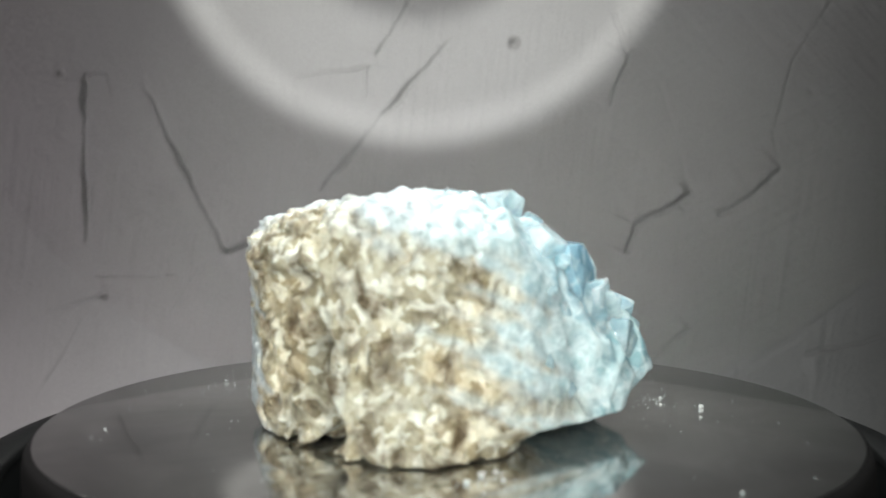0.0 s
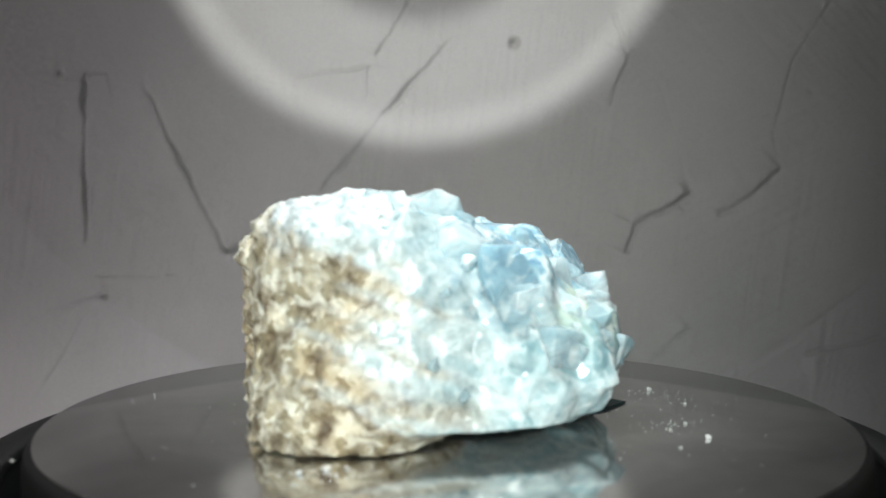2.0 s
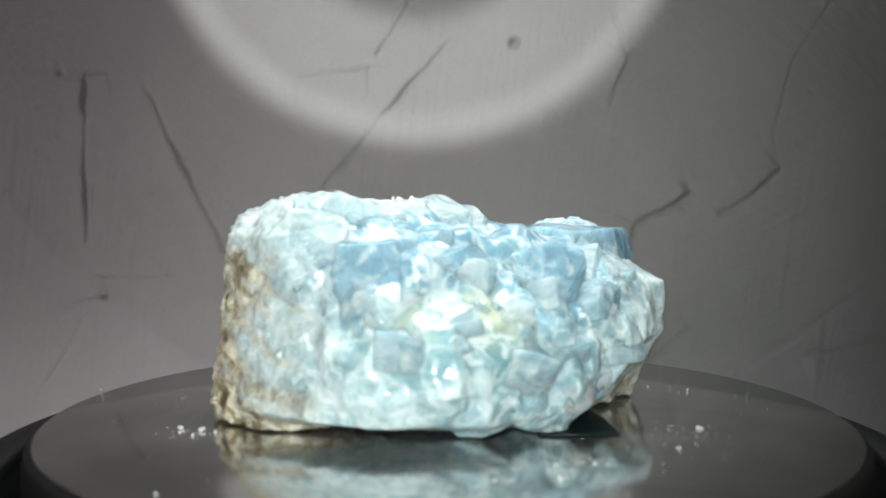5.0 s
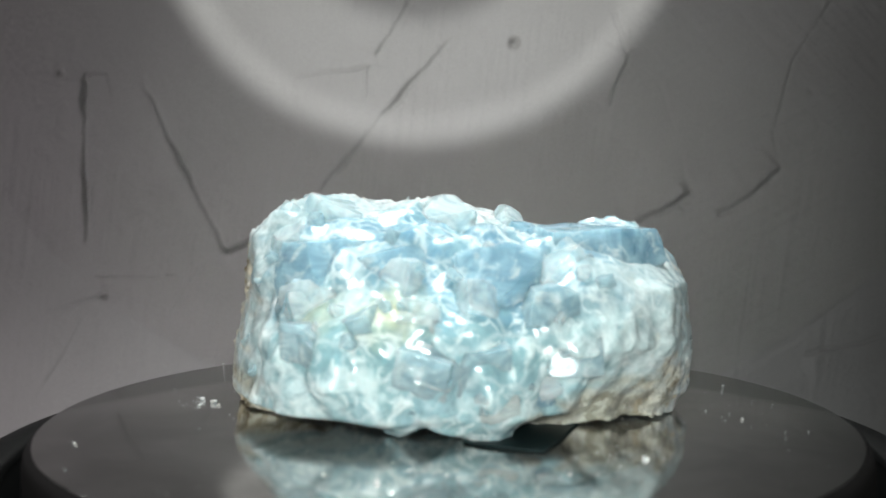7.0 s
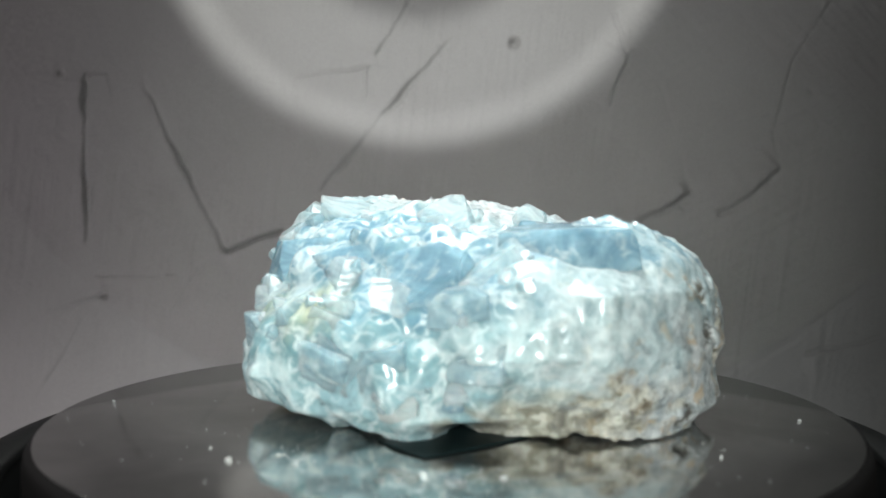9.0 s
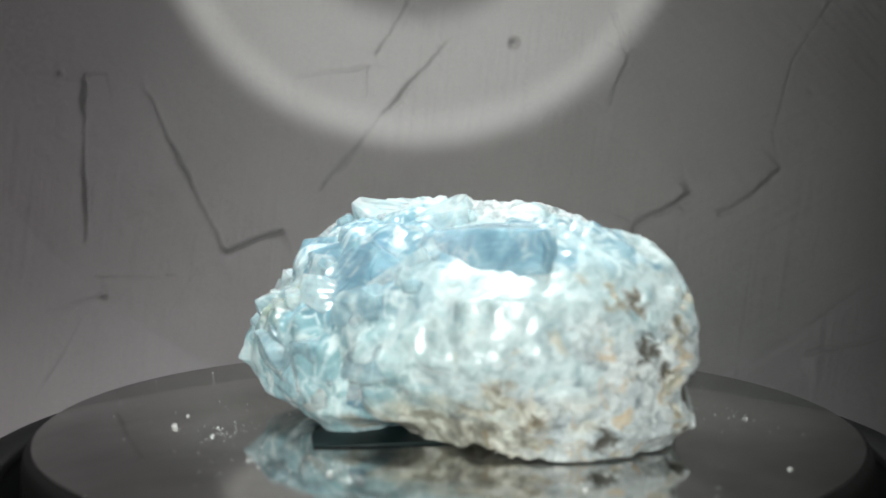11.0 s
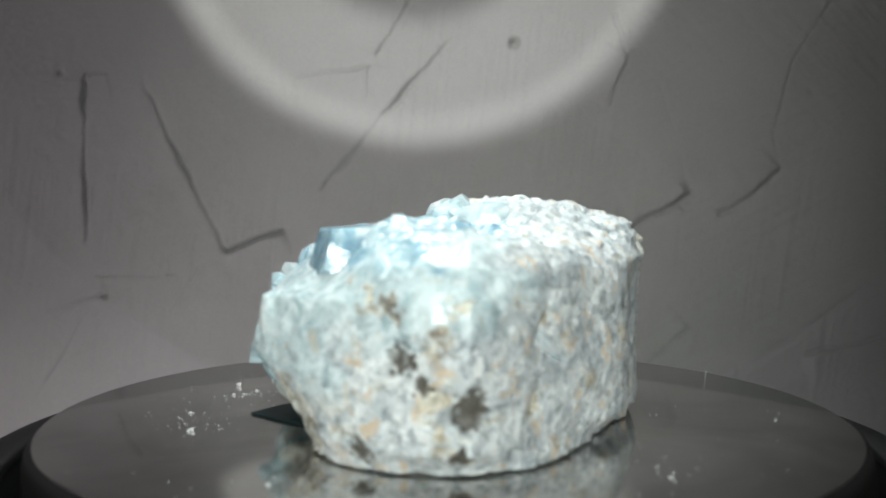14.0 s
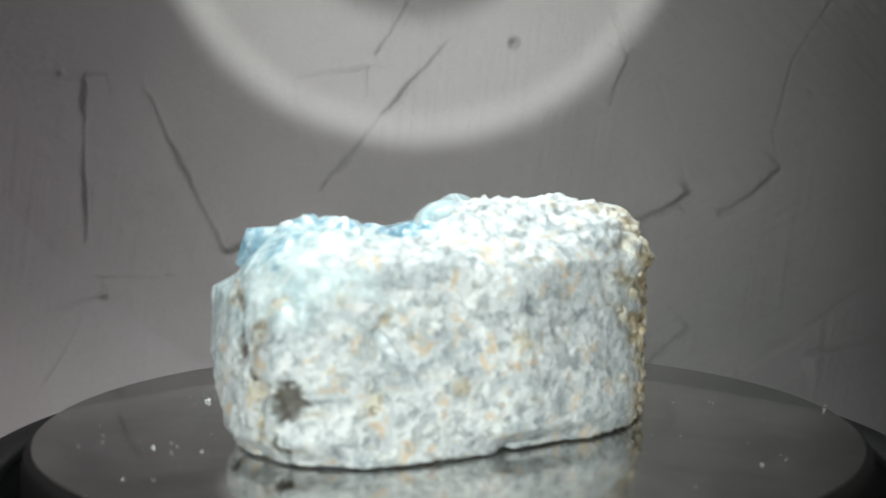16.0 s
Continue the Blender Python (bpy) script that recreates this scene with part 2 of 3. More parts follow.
def wall_surface():
    xs = np.concatenate([np.linspace(-0.9, -0.32, 30)[:-1], np.linspace(-0.32, 0.32, 820), np.linspace(0.32, 0.9, 30)[1:]])
    zs = np.concatenate([np.linspace(-0.25, -0.10, 10)[:-1], np.linspace(-0.10, 0.25, 440), np.linspace(0.25, 0.9, 30)[1:]])
    X, Z = np.meshgrid(xs, zs, indexing="ij")
    h = 0.0012 * value_noise(X * 9, Z * 9, 1) + 0.0012 * value_noise(X * 22 + Z * 8, Z * 15, 2)
    # brush lines left by the trowel, in sweeps of changing direction
    for seed, (a, lo) in enumerate(((1.45, -0.2), (0.55, 0.1), (2.3, 0.25), (1.1, 0.0))):
        u, v = X * math.cos(a) + Z * math.sin(a), -X * math.sin(a) + Z * math.cos(a)
        area_of = np.clip(value_noise(X * 6 + 3 * seed, Z * 6, 20 + seed) * 2 - lo, 0, 1)
        h += area_of * (0.00024 * value_noise(u * 18, v * 260, 30 + seed) + 0.00018 * value_noise(u * 30, v * 620, 40 + seed))
    h += 0.00012 * value_noise(X * 500, Z * 500, 5) + 0.00022 * value_noise(X * 160, Z * 140, 6) * np.clip(0.5 + value_noise(X * 5, Z * 5, 8), 0, 1)

    def line(x0, z0, x1, z1, rise=0.0012, width=0.012, side=1):
        stroke(h, X, Z, x0, z0, x1, z1, rise, width, side)

    line(-0.2188, 0.1362, -0.2195, 0.0845, 0.0016, 0.012, 1)
    line(-0.2195, 0.0845, -0.2188, 0.0363, 0.0017, 0.01, 1)
    line(-0.1809, 0.1276, -0.154, 0.0707, 0.0024, 0.014, 1)
    line(-0.154, 0.0707, -0.1333, 0.0301, 0.0024, 0.014, 1)
    line(0.0029, 0.1587, -0.0333, 0.119, 0.00273, 0.02, 1)
    line(-0.0333, 0.119, -0.0747, 0.069, 0.00189, 0.02, 1)
    line(-0.1333, 0.0301, -0.0988, 0.0432, 0.00294, 0.008, 1)
    line(-0.2126, 0.0149, -0.1643, 0.0163, 0.00112, 0.01, 1)
    line(-0.2057, 0.0052, -0.2384, -0.0034, 0.0012, 0.008, 1)
    line(0.2046, 0.0818, 0.1856, 0.0638, 0.0042, 0.01, 1)
    line(0.1856, 0.0638, 0.1667, 0.0549, 0.0042, 0.008, 1)
    line(0.2039, 0.0811, 0.1998, 0.1052, 0.0007, 0.008, -1)
    line(0.1998, 0.1052, 0.2115, 0.15, 0.0006, 0.01, -1)
    line(0.2115, 0.15, 0.2339, 0.1845, 0.0006, 0.01, -1)
    line(0.1487, 0.0656, 0.1167, 0.0483, 0.00336, 0.01, 1)
    line(0.1167, 0.0483, 0.1098, 0.0311, 0.00294, 0.008, 1)
    line(0.1029, 0.1759, 0.1115, 0.1518, 0.00168, 0.01, -1)
    line(0.1115, 0.1518, 0.0994, 0.1207, 0.00168, 0.01, 1)
    line(-0.0919, 0.1356, -0.0471, 0.1424, 0.00126, 0.012, 1)
    line(-0.0464, 0.1431, -0.0471, 0.1242, 0.00112, 0.008, -1)
    line(-0.0223, 0.1828, -0.0419, 0.15, 0.00126, 0.02, 1)
    line(0.1494, -0.0155, 0.1253, -0.0368, 0.00196, 0.012, 1)
    line(0.2218, -0.032, 0.2694, -0.0224, 0.0014, 0.012, 1)
    line(-0.2195, -0.0086, -0.2557, -0.0655, 0.0007, 0.012, 1)
    line(0.1322, 0.1328, 0.1512, 0.0707, 0.00098, 0.01, -1)
    line(-0.185, 0.15, -0.1809, 0.1276, 0.00084, 0.01, -1)
    line(-0.2178, 0.1369, -0.205, 0.139, 0.0014, 0.006, 1)
    line(-0.1678, -0.0086, -0.1436, 0.0259, 0.00084, 0.012, 1)
    pit(h, X, Z, 0.0422, 0.158, 0.0026, 0.006)
    pit(h, X, Z, -0.2333, 0.139, 0.0018, 0.002)
    pit(h, X, Z, 0.1463, 0.0597, 0.003, 0.0035)
    pit(h, X, Z, -0.2081, 0.0028, 0.0025, 0.003)
    pit(h, X, Z, 0.2225, 0.1293, 0.002, 0.0012)
    pit(h, X, Z, 0.0236, 0.1631, 0.002, 0.0012)
    ny, nz = X.shape
    verts = np.stack([X, WALL_Y - h, Z], -1).reshape(-1, 3)
    i, j = np.meshgrid(np.arange(ny - 1), np.arange(nz - 1), indexing="ij")
    a = (i * nz + j).ravel()
    faces = np.stack([a, a + nz, a + nz + 1, a + 1], 1)
    ob = mesh_ob("wall_north", verts, faces, PLASTER, True)
    # the wall's thickness behind its face
    bm = bmesh.new()
    bmesh.ops.create_cube(bm, size=1, matrix=Matrix.Translation((0, WALL_Y + 0.055, 0.325)) @ Matrix.Diagonal((1.8, 0.09, 1.15, 1)))
    part("wall_core", bm, PLASTER, ob)
    tagged(ob, "grey trowelled plaster wall with ridges and pits", "wall", kind="structure")


wall_surface()


def room():
    """Plain surfaces that close the place out of view."""
    m, nt, p = nodes_of("dim_room")
    tone = noise_tex(nt, 3, 3)
    nt.links.new(ramp(nt, tone.outputs[0], [(0.3, (0.20, 0.195, 0.19)), (0.7, (0.26, 0.25, 0.25))]), p.inputs["Base Color"])
    p.inputs["Roughness"].default_value = 0.8
    for name, lo, hi, cat, label in (
        ("table", (-0.9, -0.8, -0.16), (0.9, WALL_Y - 0.006, -0.125), "table", "plain dark grey tabletop under the turntable"),
        ("wall_west", (-0.96, -0.80, -0.25), (-0.902, 0.39, 0.90), "wall", "plain dim grey side wall"),
        ("wall_east", (0.902, -0.80, -0.25), (0.96, 0.39, 0.90), "wall", "plain dim grey side wall"),
        ("wall_south", (-0.96, -0.86, -0.25), (0.96, -0.802, 0.90), "wall", "plain dim grey wall behind the stand"),
        ("ceiling", (-0.96, -0.86, 0.902), (0.96, 0.39, 0.96), "ceiling", "plain dim grey ceiling"),
    ):
        bm = bmesh.new()
        bmesh.ops.create_cube(bm, size=1)
        for v in bm.verts:
            v.co = [lo[i] if v.co[i] < 0 else hi[i] for i in range(3)]
        bmesh.ops.bevel(bm, geom=bm.edges[:], offset=0.003, segments=2, affect="EDGES")
        ob = part(name, bm, m, None)
        tagged(ob, label, cat, kind="structure")


room()

# ---- turntable ----
turntable = new("turntable")
tagged(turntable, "dark grey round turntable with a glossy dusty top", "turntable")
turntable.location = (0.0010, 0.0016, 0.0)
lathe("housing", [(0.1060, -0.0092), (0.1063, -0.0074), (0.1074, -0.0067), (0.1145, -0.0068), (0.1165, -0.0080), (0.1175, -0.0110),
                  (0.1175, -0.1230), (0.1160, -0.1250), (0.0, -0.1250)], BASE, parent=turntable)
lathe("groove", [(0.1061, -0.0095), (0.1055, -0.0250), (0.0900, -0.0250), (0.0, -0.0250)], GAP, parent=turntable, label="deep black gap round the disc")
disc = lathe("top_disc", [(0.0, 0.0), (0.05, 0.0), (0.0991, 0.0), (0.0993, -0.0001), (0.0993, -0.0030), (0.0, -0.0030)], TOP, parent=turntable,
             label="glossy dark grey top disc")
lathe("rim", [(0.0994, -0.0002), (0.1002, -0.0007), (0.1009, -0.0018), (0.1013, -0.0036), (0.1013, -0.0150), (0.1003, -0.0180), (0.0994, -0.0180)],
      RIM, parent=turntable, label="black rounded rim")


# ---- the specimen ----
def hash3(i, j, k, seed):
    h = (i * 73856093) ^ (j * 19349663) ^ (k * 83492791) ^ (seed * 2654435761)
    h = (h ^ (h >> 13)) * 1274126177 & 0x7FFFFFFF
    h = (h ^ (h >> 16)) * 668265263 & 0x7FFFFFFF
    return h ^ (h >> 15)


def cells(P, size, seed):
    """For each point: the way from the nearest cell seed, the two nearest distances and three random numbers of the cell."""
    q = P / np.asarray(size)
    base_ix = np.floor(q).astype(np.int64)
    n = len(P)
    d1, d2 = np.full(n, 9.0), np.full(n, 9.0)
    off, rnd = np.zeros((n, 3)), np.zeros((n, 3))
    for a in (-1, 0, 1):
        for b in (-1, 0, 1):
            for c in (-1, 0, 1):
                i, j, k = base_ix[:, 0] + a, base_ix[:, 1] + b, base_ix[:, 2] + c
                hs = [hash3(i, j, k, seed + s) % 10007 / 10007.0 for s in range(3)]
                o = q - np.stack([i + hs[0], j + hs[1], k + hs[2]], 1)
                d = np.sqrt((o * o).sum(1))
                near = d < d1
                d2 = np.where(near, d1, np.minimum(d2, d))
                d1 = np.where(near, d, d1)
                off[near] = o[near]
                h4 = np.stack([(hs[0] * 7.31 + hs[1] * 3.7) % 1, (hs[1] * 9.13 + hs[2] * 5.1) % 1, (hs[2] * 8.77 + hs[0] * 2.3) % 1], 1)
                rnd[near] = h4[near]
    return off * np.asarray(size), d1, d2, rnd


def blocks(P, size, seed):
    """Distance to the nearest of scattered seeds, each measured along the faces of its own tilted block: flat-faced lumps that meet in creases."""
    q = P / size
    base_ix = np.floor(q).astype(np.int64)
    best = np.full(len(P), 9.0)
    for a in (-1, 0, 1):
        for b in (-1, 0, 1):
            for c in (-1, 0, 1):
                i, j, k = base_ix[:, 0] + a, base_ix[:, 1] + b, base_ix[:, 2] + c
                h = [hash3(i, j, k, seed + n) % 10007 / 10007.0 for n in range(3)]
                o = q - np.stack([i + h[0], j + h[1], k + h[2]], 1)
                w = (h[0] * 7.31 + h[1] * 3.7) % 1 * 1.4
                cw, sw = np.cos(w), np.sin(w)
                u, v = o[:, 0] * cw + o[:, 1] * sw, o[:, 1] * cw - o[:, 0] * sw
                lean = (h[2] - 0.5) * 0.9
                d = np.maximum(np.abs(u + lean * o[:, 2]), np.maximum(1.15 * np.abs(v - lean * u), 0.9 * np.abs(o[:, 2] + 0.5 * lean * v)))
                best = np.minimum(best, d)
    return best


# radii of the stone, in thousandths of K, every 15 degrees, at eight heights
LEVELS = (0.008, 0.025, 0.06, 0.09, 0.12, 0.15, 0.18, 0.21)
FOOT = (183, 177, 165, 131, 145, 203, 253, 277, 286, 266, 229, 205, 198, 210, 219, 219, 234, 261, 258, 223, 170, 125, 112, 142)
ANKLE = (203, 193, 190, 189, 195, 215, 263, 294, 311, 259, 229, 227, 218, 220, 223, 226, 235, 261, 263, 241, 223, 223, 223, 205)
LOW = (208, 198, 199, 194, 205, 242, 273, 294, 305, 259, 240, 231, 218, 220, 223, 226, 234, 257, 258, 241, 223, 223, 229, 231)
WAIST = (208, 201, 201, 209, 234, 261, 278, 292, 315, 266, 245, 236, 219, 220, 223, 226, 229, 252, 253, 236, 223, 219, 217, 226)
MID = (194, 192, 193, 202, 225, 262, 273, 289, 312, 266, 240, 234, 218, 220, 223, 228, 233, 252, 248, 231, 219, 211, 211, 213)
CHEST = (158, 157, 167, 188, 215, 262, 268, 287, 306, 266, 240, 234, 218, 220, 223, 230, 235, 252, 243, 227, 215, 197, 199, 174)
HIGH = (147, 140, 137, 144, 164, 199, 232, 271, 285, 258, 233, 226, 222, 222, 234, 238, 239, 245, 242, 225, 210, 198, 193, 163)
CROWN = (126, 120, 120, 123, 141, 171, 199, 238, 245, 221, 200, 194, 190, 209, 222, 222, 228, 240, 242, 225, 204, 170, 165, 140)
# heights of its top, likewise, along lines of constant y
TOP_X = (-0.23, -0.19, -0.14, -0.09, -0.04, 0.01, 0.06, 0.11, 0.17)
TOPS = {
    -0.24: (185, 190, 195, 208, 220, 205, 180, 150, 131),
    -0.19: (194, 203, 197, 235, 245, 240, 230, 155, 151),
    -0.14: (204, 200, 230, 240, 250, 250, 230, 220, 92),
    -0.08: (205, 220, 235, 240, 240, 235, 225, 210, 180),
    -0.03: (201, 215, 240, 240, 250, 240, 210, 205, 145),
    0.02: (190, 205, 235, 240, 235, 210, 205, 200, 135),
    0.07: (170, 200, 220, 220, 210, 205, 210, 190, 125),
    0.12: (181, 195, 200, 200, 205, 205, 200, 165, 95),
    0.17: (190, 197, 203, 220, 225, 205, 190, 160, 129),
    0.22: (185, 190, 205, 210, 215, 195, 172, 128, 133),
    0.27: (170, 180, 186, 188, 190, 176, 162, 143, 111),
}


def smoothstep(a, b, x):
    t = np.clip((x - a) / (b - a), 0, 1)
    return t * t * (3 - 2 * t)


def bell(x, c, w):
    return np.exp(-(((x - c) / w) ** 2))


def radius(phi, z):
    deg = np.degrees(phi) % 360
    at = np.arange(0, 361, 15)
    rows = [np.interp(deg, at, row + row[:1]) for row in (FOOT, ANKLE, LOW, WAIST, MID, CHEST, HIGH, CROWN)]
    out = rows[0]
    for n in range(len(rows) - 1):
        f = np.clip((z - LEVELS[n]) / (LEVELS[n + 1] - LEVELS[n]), 0, 1)
        out = out * (1 - f) + rows[n + 1] * f
    return out / 1000


def top_of(x, y):
    """Height of the stone's top: a hump on either side of a saddle, falling away over the crystal face."""
    ys = sorted(TOPS)
    rows = [np.interp(x, TOP_X, TOPS[v]) for v in ys]
    out = rows[0]
    for n in range(len(ys) - 1):
        f = np.clip((y - ys[n]) / (ys[n + 1] - ys[n]), 0, 1)
        out = out * (1 - f) + rows[n + 1] * f
    return out / 1000


def stone_field(P):
    """Signed distance-like field of the bare stone, in K."""
    x, y, z = P[:, 0], P[:, 1], P[:, 2]
    r, phi = np.hypot(x, y), np.arctan2(y, x)
    side = (r - radius(phi, z)) * 0.93
    top = (z - top_of(x, y)) * 0.9
    k = 0.012
    h = np.clip(0.5 + 0.5 * (side - top) / k, 0, 1)
    f = top * (1 - h) + side * h + k * h * (1 - h)
    return np.maximum(f, 0.002 - z)


def zones(P):
    """Shares of brown, blue and darkened stains and hollows at each point."""
    x, y, z = P[:, 0], P[:, 1], P[:, 2]
    phi = np.degrees(np.arctan2(y, x)) % 360
    w1 = value_noise(phi / 9 + z * 60, z * 45 + x * 20, 61)
    w2 = value_noise(phi / 3.5, z * 110 + y * 30, 62)
    wob = 13 * w1 + 7 * w2
    from_brown = phi + wob
    lean = 70 * np.clip(0.10 - z, 0, 0.1) / 0.1 * 0.35
    brown = smoothstep(202, 216, from_brown) * (1 - smoothstep(268 + lean, 292 + lean, from_brown)) * (1 - smoothstep(0.0, 0.05, z + 0.02 * w1 - 0.165 - 0.04 * (1 - smoothstep(242, 258, phi))))
    brown = np.maximum(brown, 0.75 * smoothstep(40, 55, from_brown) * (1 - smoothstep(80, 98, from_brown)) * (1 - smoothstep(0.03, 0.065, z + 0.015 * w1)))
    brown = np.maximum(brown, 0.55 * smoothstep(0.55, 0.8, w2 * 0.5 + w1 * 0.6) * (1 - smoothstep(285, 320, phi)) * smoothstep(85, 100, phi) * (1 - smoothstep(0.18, 0.2, z)))
    a = (phi + 180) % 360 - 180 + wob
    blue = smoothstep(-88, -48, a) * (1 - smoothstep(58, 92, a))
    blue = np.maximum(blue * (0.85 + 0.15 * smoothstep(0.02, 0.09, z)), 0.8 * smoothstep(0.17, 0.20, z) * smoothstep(-105, -70, a) * (1 - smoothstep(85, 112, a)))
    crown = 0.95 * smoothstep(0.165, 0.185, z + 0.008 * w2) * smoothstep(0.05, 0.09, y + 0.02 * w1) * smoothstep(-0.13, -0.10, x + 0.02 * w2)
    blue = np.maximum(blue, crown) * (1 - 0.75 * brown)
    stain_shade = np.zeros(len(P))
    # dark staining, with the shade inside the vugs put into the same colour
    for cx, cy, cz, s in ((-0.097, 0.277, 0.101, 0.013), (-0.152, 0.257, 0.062, 0.017), (-0.118, 0.275, 0.080, 0.009),
                          (-0.057, 0.277, 0.022, 0.015), (-0.146, 0.262, 0.016, 0.014)):
        d = np.sqrt((x - cx) ** 2 + (y - cy) ** 2 + ((z - cz) * 0.8) ** 2)
        stain_shade = np.maximum(stain_shade, 1 - smoothstep(0.6 * s, 1.05 * s, d + 0.003 * w2 + 0.006 * value_noise(phi * 1.3, z * 300, 71)))
    streak = bell(z, 0.047 + 0.0006 * (290 - phi) + 0.010 * w1, 0.010) * smoothstep(276, 284, phi) * (1 - smoothstep(302, 312, phi))
    brown = np.maximum(brown, 0.7 * streak)
    deep = blue * smoothstep(0.105, 0.145, z + 0.014 * w1) * np.clip(0.85 + 0.55 * w2, 0, 1) * (1 - 0.6 * smoothstep(0.215, 0.24, z)) * smoothstep(-75, -50, a)
    deep = np.maximum(deep, 0.8 * crown)
    honey = 0.8 * np.clip(1.2 - np.sqrt((x - 0.180) ** 2 + (y + 0.015) ** 2 + (z - 0.128) ** 2) / 0.040 + 0.3 * w2, 0, 1)
    honey = np.maximum(honey, 0.6 * np.clip(1.2 - np.sqrt((x - 0.17) ** 2 + (y + 0.09) ** 2 + (z - 0.12) ** 2) / 0.035 + 0.3 * w2, 0, 1))
    for cx, cy, cz, s in ((-0.037, -0.247, 0.204, 0.012), (-0.066, 0.272, 0.147, 0.011), (-0.088, 0.272, 0.145, 0.011), (-0.130, 0.272, 0.116, 0.014), (-0.144, 0.262, 0.147, 0.010),
                          (-0.125, 0.270, 0.070, 0.016), (-0.135, 0.262, 0.035, 0.016), (0.017, 0.267, 0.042, 0.024), (0.043, 0.257, 0.058, 0.022), (0.060, 0.235, 0.040, 0.020),
                          (-0.175, 0.180, 0.132, 0.010), (-0.200, 0.150, 0.120, 0.010), (-0.215, 0.120, 0.070, 0.012), (-0.225, 0.060, 0.110, 0.010), (-0.18, 0.19, 0.06, 0.010)):
        d = np.sqrt((x - cx) ** 2 + (y - cy) ** 2 + (z - cz) ** 2)
        brown = np.maximum(brown, 0.85 * (1 - smoothstep(0.5 * s, 1.2 * s, d + 0.005 * w2 + 0.008 * value_noise(phi * 0.9, z * 230, 72))))
    # shade of the crevice painted dark along its path
    stain_shade = np.maximum(stain_shade, 0.85 * bell(phi, 240 + 4 * np.sin(z * 60), 3.5) * (1 - smoothstep(0.08, 0.13, z + 0.01 * w2)))
    stain_shade = np.maximum(stain_shade, 0.5 * bell(phi, 229, 5) * (1 - smoothstep(0.15, 0.17, z)) * np.clip(0.5 + w2, 0, 1))
    flank = smoothstep(42, 66, phi + wob) * (1 - smoothstep(118, 140, phi + wob)) * smoothstep(0.095, 0.135, z + 0.02 * w1 + 0.0006 * (95 - phi))
    flank = np.maximum(flank, smoothstep(42, 60, phi + wob) * (1 - smoothstep(78, 96, phi + wob)) * smoothstep(0.05, 0.08, z))
    flank = np.maximum(flank, smoothstep(268, 284, phi + wob) * (1 - smoothstep(300, 330, phi + wob)))
    pale = 0.9 * flank * (1 - 0.85 * deep)
    blue = np.maximum(blue, 0.75 * flank * (1 - brown))
    return brown, blue, 0.92 * stain_shade, deep, honey, pale


def detail(P):
    """Relief of the stone: flat cleavage faces where it is blue, grains and hollows elsewhere."""
    brown, blue, stain_shade, _, _, _ = zones(P)
    around = (np.degrees(np.arctan2(P[:, 1], P[:, 0])) + 180) % 360 - 180
    faced = smoothstep(-95, -50, around) * (1 - smoothstep(66, 98, around))
    facet = (blocks(P, 0.105, 3) - 0.36) * 0.034 + (blocks(P, 0.044, 11) - 0.36) * 0.014 + (blocks(P, 0.019, 29) - 0.36) * 0.0030
    _, g1, g2, rg = cells(P, 0.017, 23)
    _, l1, l2, rl = cells(P, 0.045, 31)
    _, s1, _, rs = cells(P, 0.0085, 47)
    grain = (g1 - 0.5) * 0.007 + (l1 - 0.5) * 0.006 + (s1 - 0.5) * 0.005 + (rg[:, 0] > 0.90) * 0.004
    rough = 0.42 + 0.85 * brown + 0.7 * smoothstep(0.175, 0.21, P[:, 2])
    out = facet * faced + grain * rough * (1 - 0.8 * faced)
    x, y, z = P.T
    # the deep crevice down one edge, and vugs by the stains
    deg = np.degrees(np.arctan2(y, x)) % 360
    path = 240 + 4 * np.sin(z * 60)
    out = out + 0.055 * bell(deg, path, 3.2) * smoothstep(0.0, 0.02, z) * (1 - smoothstep(0.08, 0.12, z))
    out = out + 0.020 * bell(deg, 231, 7.0) * bell(z, 0.160, 0.012)
    return out + 0.007 * stain_shade


